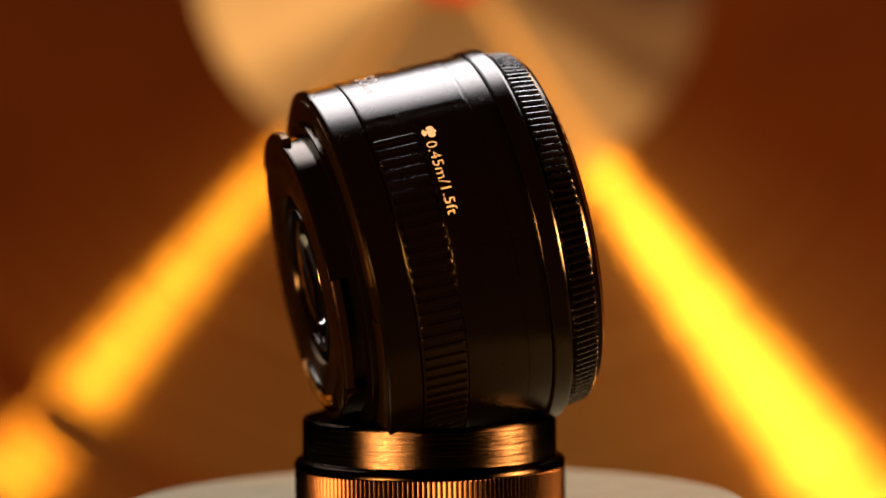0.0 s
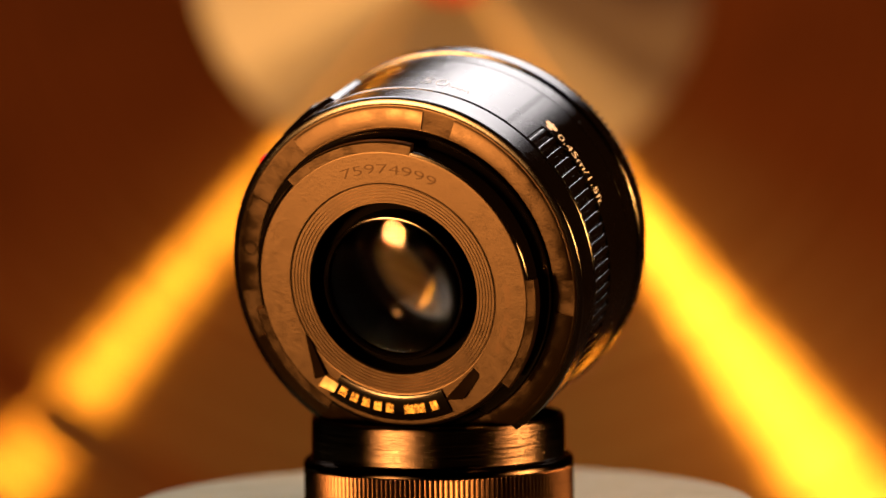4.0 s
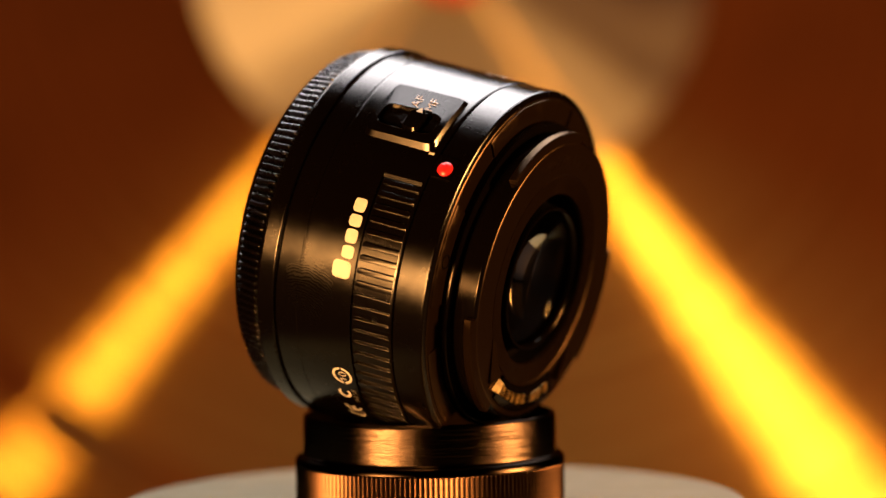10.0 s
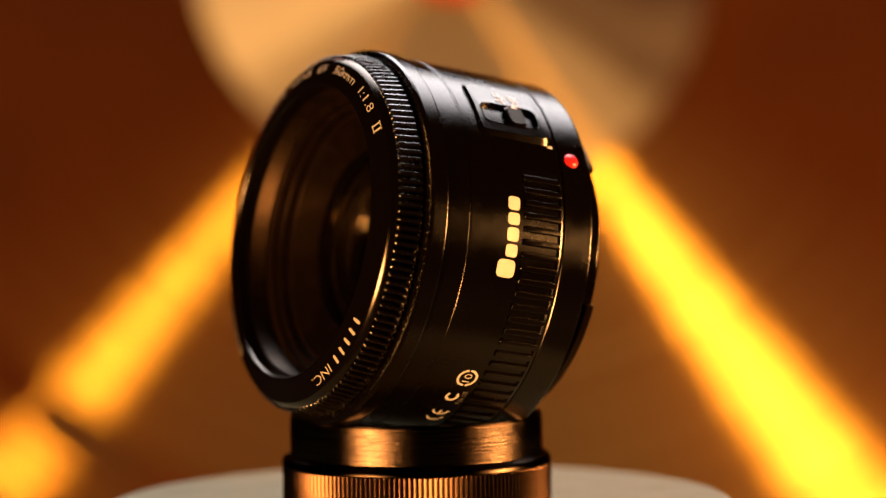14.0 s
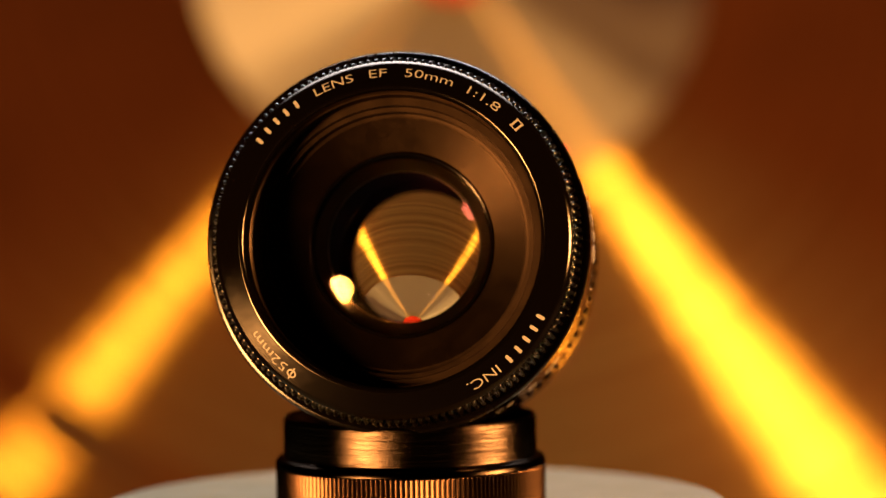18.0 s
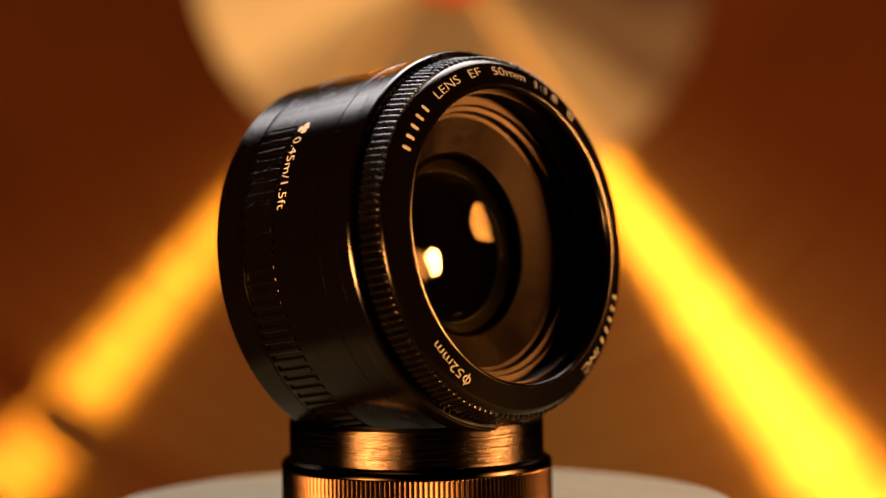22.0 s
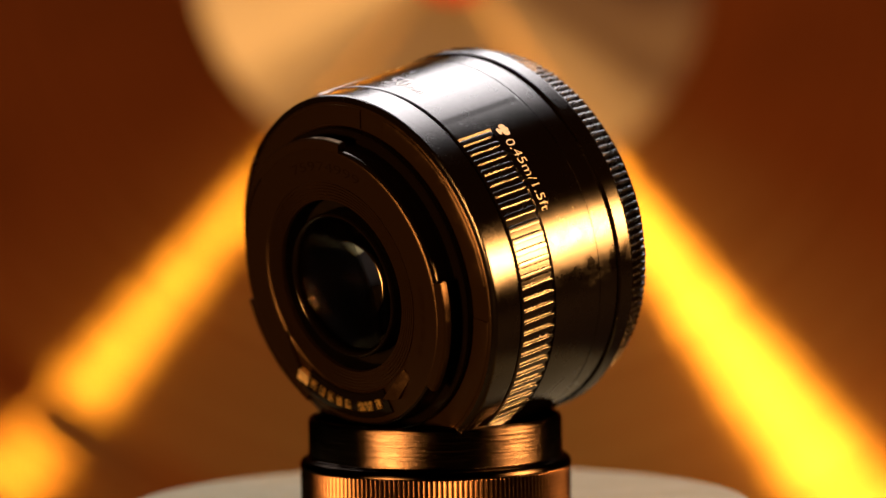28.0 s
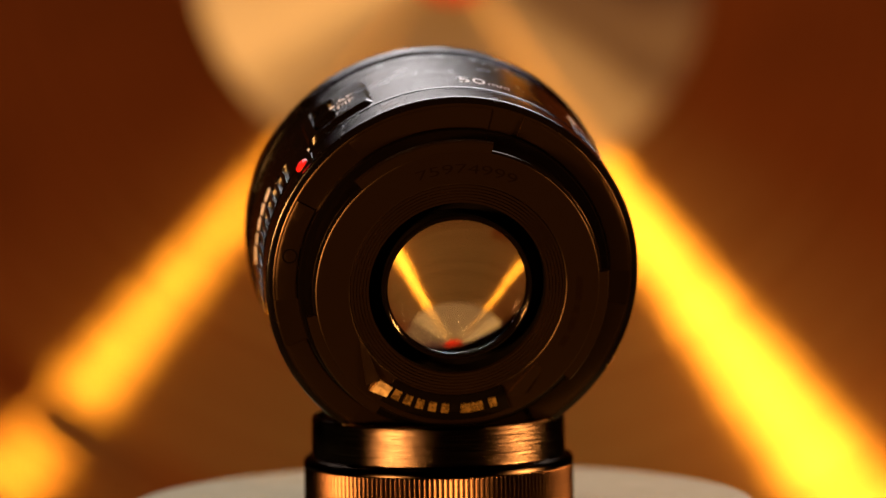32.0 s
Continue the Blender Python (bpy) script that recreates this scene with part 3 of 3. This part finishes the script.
        part("flange_pad", me, FLANGE, ob, "worn raised pad of the flange")
    for c0, c1 in ((-12, 43), (-130, -84), (100, 148)):
        me = arc_block("bayonet_tab", c0, c1, [(44.8, 25.5), (44.8, 27.0), (45, 27.2), (46.2, 27.2), (46.5, 26.9), (46.52, 25.2)])
        part("bayonet_tab", me, FLANGE, ob)
    part("rear_plate", rev("rear_plate", [(46.5, 25.4), (46.6, 25.2), (46.6, 19.6), (46.5, 19.4)], side="rear"), PLATE, ob, "brown-black rear plate")
    steps = [(46.5, 19.4)]
    for k in range(6):
        a, r = 46.50 - k * 0.05, 19.36 - k * 0.57
        steps += [(a - 0.22, r), (a - 0.22, r - 0.15), (a, r - 0.15), (a, r - 0.57)]
    steps += [(45.7, 15.92), (45.5, 15.85)]
    part("rear_steps", rev("rear_steps", steps, side="rear"), PLATE, ob, "stepped rings round the rear glass")
    part("rear_recess", rev("rear_recess", [(45.5, 15.85), (41.7, 15.7), (41.6, 13.5), (45.3, 13.4)], side="rear"), MATT, ob, "deep black gap round the rear glass")
    part("rear_bezel", rev("rear_bezel", [(45.3, 13.4), (45.8, 13.38), (46.05, 13.2), (46.1, 12.95), (45.95, 12.72), (45.3, 12.45), (43.9, 12.42)], side="rear"), BLACK_GLOSS, ob)
    # contacts
    blockp = arc_block("contact_block", 146, 204, [(46.1, 19.6), (47, 19.8), (47.1, 20.1), (47.1, 24.0), (46.9, 24.4), (46.1, 24.6)])
    cb = part("contact_block", blockp, BLACK_GLOSS, ob, "black contact strip")
    for c, w in ((151, 3.6), (157, 3.6), (163, 3.6), (169, 3.6), (175, 3.6), (187.5, 10.5), (197.5, 3.6)):
        me = arc_block("contact", c - w / 2, c + w / 2, [(47, 21.1), (47.35, 21.3), (47.35, 22.9), (47, 23.1)], 1.8)
        part("contact", me, GOLD, cb, "gold contact pad")
    # sloping ramps at both ends of the contact strip: clock, radius, depth
    ramps = (((117, 19.6, 46.70), (122, 19.3, 47.0), (140, 21.4, 47.7), (137, 23.7, 47.05)), ((226, 20.0, 46.87), (226, 21.9, 46.5), (212, 23.1, 47.46), (205, 21.6, 48.3)))
    for ramp in ramps:
        verts = [at(c, r, a) for c, r, a in ramp] + [at(c, r, 46.3) for c, r, a in ramp]
        faces = [(0, 1, 2, 3), (4, 5, 6, 7)] + [(k, (k + 1) % 4, 4 + (k + 1) % 4, 4 + k) for k in range(4)]
        part("contact_ramp", mesh_of("contact_ramp", verts, faces), FLANGE, ob, "sloping end of the contact strip")
    pad = [at(c, r, a) for c, r, a in ((147.3, 21.2, 47.55), (147.3, 23.3, 47.35), (140, 24.1, 47.1), (140, 21.5, 47.5))]
    pad += [at(c, r, 46.4) for c, r in ((147.3, 21.2), (147.3, 23.3), (140, 24.1), (140, 21.5))]
    part("end_pad", mesh_of("end_pad", pad, faces), WORN_GOLD, ob, "worn pale gold pad beside the contacts")
    hole = rev("screw_hole", [(40.4, 1.35), (40.56, 1.35), (40.6, 1.15), (40.35, 1.1), (40.2, 0.01)], 24)
    h = part("screw_hole", hole, MATT, ob)
    h.location = Vector(at(80.5, 29.9, 1.0)) * MM
    # grip ribs on both sides
    loops = []
    for off, inset in ((-0.6, 0.0), (-0.06, 0.0), (0.0, 0.03), (0.035, 0.09), (0.045, 0.18)):
        loops.append([at(math.degrees(x / 34.0), barrel_radius(30.55 + y) + off, 30.55 + y) for x, y in rounded(0.56 - inset, 3.8 - inset, 9, 40)])
    rib = loft("grip_rib", loops, sharp=60)
    rib.materials.append(RUBBER)
    for start, step, count in ((-43.9, -3.76, 30), (61.5, 4.0, 26)):
        for k in range(count):
            o = part("grip_rib", rib, RUBBER, ob)
            o.rotation_euler = (0, 0, -radians(start + step * k))
    # focus mode switch
    build_switch(ob)
    # red mounting mark on its pedestal
    me = arc_block("mark_pedestal", 48.8, 56.2, [(34.8, 32.8), (34.85, 33.8), (35.0, 33.95), (38.8, 33.8), (39.1, 33.5), (39.1, 32.4)], 1.5)
    ped = part("mark_pedestal", me, BLACK, ob)
    dot = rev("red_mark", [(-0.55, 0.01), (-0.5, 0.6), (-0.3, 1.15), (0.0, 1.42), (0.4, 1.45)], 24)
    d = part("red_mark", dot, RED, ped, "round red mounting mark")
    d.matrix_basis = Matrix.Translation(Vector(at(53.0, 33.95, 37.1)) * MM) @ pose(0, 0, 0, 0, 0, -52.6) @ pose(0, 0, 0, -90, 0, 0)
    tick = arc_block("index_mark", 48.6, 49.4, [(32.7, 33.4), (32.7, 33.78), (33.7, 33.76), (33.7, 33.4)], 0.4)
    part("index_mark", tick, WHITE, ob, "small pale index mark")
    build_lettering(ob)
    # the bayonet and what it carries stand proud of the flange
    for o in ob.children:
        if o.name.split(".")[0] in ("bayonet_tab", "rear_plate", "rear_steps", "rear_recess", "rear_bezel", "rear_element", "contact_block", "contact_ramp", "end_pad", "serial", "faint_mark"):
            o.location.z -= 0.7 * MM
    return ob


def build_switch(ob):
    def loop(pts, r, c=36.5, a=26.1):
        return [at(c + math.degrees(x / 33.7), r, a + y) for x, y in pts]

    def flat(pts, lift, c=36.5, a=26.1):
        """Points on the panel's face, which follows the barrel's round."""
        return loop(pts, 34.05 + lift, c, a)
    outer = rounded(7.9, 7.5, 12)
    top = rounded(6.2, 6.9, 12)
    hole = rounded(2.5, 5.6, 5)
    hole_in = [(x + 1.9, y - 0.2) for x, y in hole]
    low = [(x * 0.96 + 1.9, y * 0.97 - 0.2) for x, y in hole]
    me = loft("switch_panel", [loop(outer, 33.2), flat(top, 0.55), flat(hole_in, 0.55), flat(low, -0.5)])
    panel = part("switch_panel", me, BLACK, ob, "flat panel of the focus switch")
    rim = loft("slot_rim", [flat([(x * 1.05 + 1.9, y * 1.03 - 0.2) for x, y in hole], 0.56), flat([(x * 1.03 + 1.9, y * 1.015 - 0.2) for x, y in hole], 0.68), flat(hole_in, 0.6)], False, False)
    part("slot_rim", rim, BLACK_GLOSS, panel)
    k = rounded(2.4, 1.9, 4)
    knob = loft("switch_knob", [flat([(x + 1.9, y + 1.0) for x, y in k], -0.5), flat([(x + 1.9, y + 1.0) for x, y in k], 0.5), flat([(x * 0.85 + 1.9, y * 0.8 + 1.0) for x, y in k], 0.95)])
    part("switch_knob", knob, BLACK_GLOSS, panel, "small sliding switch knob")
    # lettering beside the slot
    for words, y in (("AF", 0.0), ("MF", 2.9)):
        v, f = fit_width(text_shape(words, 2.6), 3.2)
        pts = [(-1.0 - x, y - yy) for x, yy, z in v]
        me = flat_mesh("lettering", flat(pts, 0.6), f)
        part("lettering", me, WHITE, panel, "white lettering " + words)
    v = [(-0.7, 0.35), (0.5, 0.35 + 0.7), (0.5, 0.35 - 0.7)]
    me = flat_mesh("pointer", flat([(x - 0.2, y + 0.7) for x, y in v], 1.0), [(0, 1, 2)])
    part("pointer", me, WHITE, panel, "white pointer on the switch")


def build_lettering(ob):
    def mark(name, me, mat, label):
        part(name, me, mat, ob, label)
    # front ring
    r = 28.95
    logo = bars([(0.55, 1)] * 5, 1.75, 1.45)
    mark("front_name", on_front("front_name", fit_width(logo, 9.6), -55, r), FRONT_PRINT, "pale marks of the maker's name")
    for words, c0, c1 in (("LENS", -29.2, -15), ("EF", -9.2, -3.2), ("50mm", 3.2, 20.2), ("1:1.8", 26, 38.5), ("II", 45.2, 48.2)):
        s = fit_width(text_shape(words, 2.5), radians(c1 - c0) * r)
        mark("lettering", on_front("lettering", s, c0, r), FRONT_PRINT, "pale lettering " + words)
    for c in (45.0,):
        for q in (-0.05, 1.75):
            s = ([(0, q, 0), (1.75, q, 0), (1.75, q + 0.2, 0), (0, q + 0.2, 0)], [(0, 1, 2, 3)])
            mark("serif", on_front("serif", s, c, r), FRONT_PRINT, "")
    mark("front_name", on_front("front_name", fit_width(logo, 9.6), 116.5, r), FRONT_PRINT, "pale marks of the maker's name")
    mark("lettering", on_front("lettering", fit_width(text_shape("INC.", 2.5), 6.3), 139.5, r), FRONT_PRINT, "pale lettering INC.")
    mark("lettering", on_front("lettering", fit_width(text_shape("52mm", 2.5), 8.3), -141.2, r), FRONT_PRINT, "pale lettering 52mm")
    # diameter sign
    ring = rounded(0.9, 0.8, 2, 24)
    inner = rounded(0.6, 0.5, 2, 24)
    v = [(x + 0.9, y + 0.9, 0) for x, y in ring] + [(x + 0.9, y + 0.9, 0) for x, y in inner]
    f = [(k, (k + 1) % 24, 24 + (k + 1) % 24, 24 + k) for k in range(24)]
    b = len(v)
    v += [(0.78, -0.3, 0), (1.02, -0.3, 0), (1.02, 2.1, 0), (0.78, 2.1, 0)]
    f.append((b, b + 1, b + 2, b + 3))
    mark("lettering", on_front("diameter_sign", (v, f), -145.6, r), FRONT_PRINT, "pale diameter sign")
    # barrel side: maker's name as plain shapes
    shape = bars([(3.1, 1.4), (2.2, 0.92), (2.4, 0.92), (2.1, 0.92), (2.4, 0.92)], 2.6, 0.45)
    mark("side_name", on_barrel("side_name", fit_width(shape, 14.6), 93.2, 25.55), WHITE, "pale marks of the maker's name")
    # distance marking
    s = fit_width(text_shape("0.45m/1.5ft", 2.75), 14.4)
    mark("lettering", on_barrel("lettering", s, -47.6, 25.5), WHITE, "pale lettering 0.45m/1.5ft")
    # close-up flower
    v, f = [], []
    for cx, cy, rx, ry in ((0.45, 1.7, 0.55, 0.7), (1.2, 2.0, 0.45, 0.7), (1.95, 1.7, 0.55, 0.7), (1.2, 0.45, 0.75, 0.4), (1.2, 1.1, 0.4, 0.5)):
        b = len(v)
        v += [(cx + x, cy + y, 0.0) for x, y in rounded(rx, ry, 2, 16)]
        f.append(tuple(range(b, b + 16)))
    mark("flower_mark", on_barrel("flower_mark", (v, f), -42.0, 25.6), WHITE, "pale flower mark")
    # focal length on the top
    mark("lettering", on_barrel("lettering", fit_width(text_shape("50", 5.2), 4.9), -2.8, 31.3, 0.12), WHITE, "white lettering 50")
    mark("lettering", on_barrel("lettering", fit_width(text_shape("mm", 3.0), 4.0), -11.9, 31.3, 0.12), WHITE, "white lettering mm")
    # recycling mark, conformity marks
    ring = rounded(2.0, 2.0, 2, 32)
    inner = rounded(1.55, 1.55, 2, 32)
    v = [(x, y, 0) for x, y in ring] + [(x, y, 0) for x, y in inner]
    f = [(k, (k + 1) % 32, 32 + (k + 1) % 32, 32 + k) for k in range(32) if k not in (0, 16)]
    mark("recycling_mark", on_barrel("recycling_mark", (v, f), 127.7, 23.7), WHITE, "pale round recycling mark")
    s = fit_width(text_shape("10", 2.2), 1.9)
    mark("lettering", on_barrel("lettering", s, 129.3, 24.5), WHITE, "pale lettering 10")
    mark("lettering", on_barrel("lettering", fit_width(text_shape("N118", 1.5), 3.6), 139.6, 25.7), PALE_PRINT, "faint lettering N118")
    def arc(cx, cy, r0, r1, t0, t1):
        n = 18
        pts = [(cx + r * math.cos(t), cy + r * math.sin(t), 0) for r in (r0, r1) for t in np.linspace(t0, t1, n)]
        return pts, [(k, k + 1, n + k + 1, n + k) for k in range(n - 1)]
    mark("conformity_mark", on_barrel("conformity_mark", arc(0, 0, 1.3, 0.8, 0.8, 5.5), 136.2, 23.1), WHITE, "pale round conformity mark")
    mark("conformity_mark", on_barrel("conformity_mark", arc(0, 0, 1.75, 1.35, 1.75, 4.55), 147.6, 23.4), WHITE, "pale curved conformity mark")
    v, f = arc(0, 0, 1.75, 1.35, 1.75, 4.55)
    b = len(v)
    v += [(-1.5, -0.18, 0), (-0.2, -0.18, 0), (-0.2, 0.18, 0), (-1.5, 0.18, 0)]
    f.append((b, b + 1, b + 2, b + 3))
    mark("conformity_mark", on_barrel("conformity_mark", (v, f), 143.6, 23.4), WHITE, "pale curved conformity mark")
    # rear plate
    mark("serial", on_rear("serial", fit_width(text_shape("75974999", 2.5), 17.6), 20.8, 21.4, 46.63), ENGRAVED, "engraved number 75974999")
    x = 0.0
    for w in (4.2, 1.5, 2.6, 2.0):
        m = 6
        v = [(x + w * k / m, yy, 0) for yy in (0, 1.0) for k in range(m + 1)]
        f = [(k, k + 1, m + 2 + k, m + 1 + k) for k in range(m)]
        mark("faint_mark", on_rear("faint_mark", (v, f), -85, 21.3, 46.63), FAINT, "faint moulded mark")
        x += w + 0.9


platter = build_platter()
ring_stack = build_ring()
lens = build_lens()

PERIOD, FACING = 25.90, 18.6


def motions():
    """The disc, the ring and the lens turn together about the spindle."""
    times = [k * 0.5 for k in range(65)]
    for ob, m in ((platter, Matrix()), (ring_stack, Matrix()), (lens, LENS_POSE)):
        lean = pose(0, 0, 0, 2.22, -0.21, 0) if ob is lens else pose(0, 0, 0, 0, -0.8, 0)
        walk(ob, [(t, lean @ pose(0, 0, 0, 0, 0, 360 * (t - FACING) / PERIOD) @ m) for t in times])


motions()
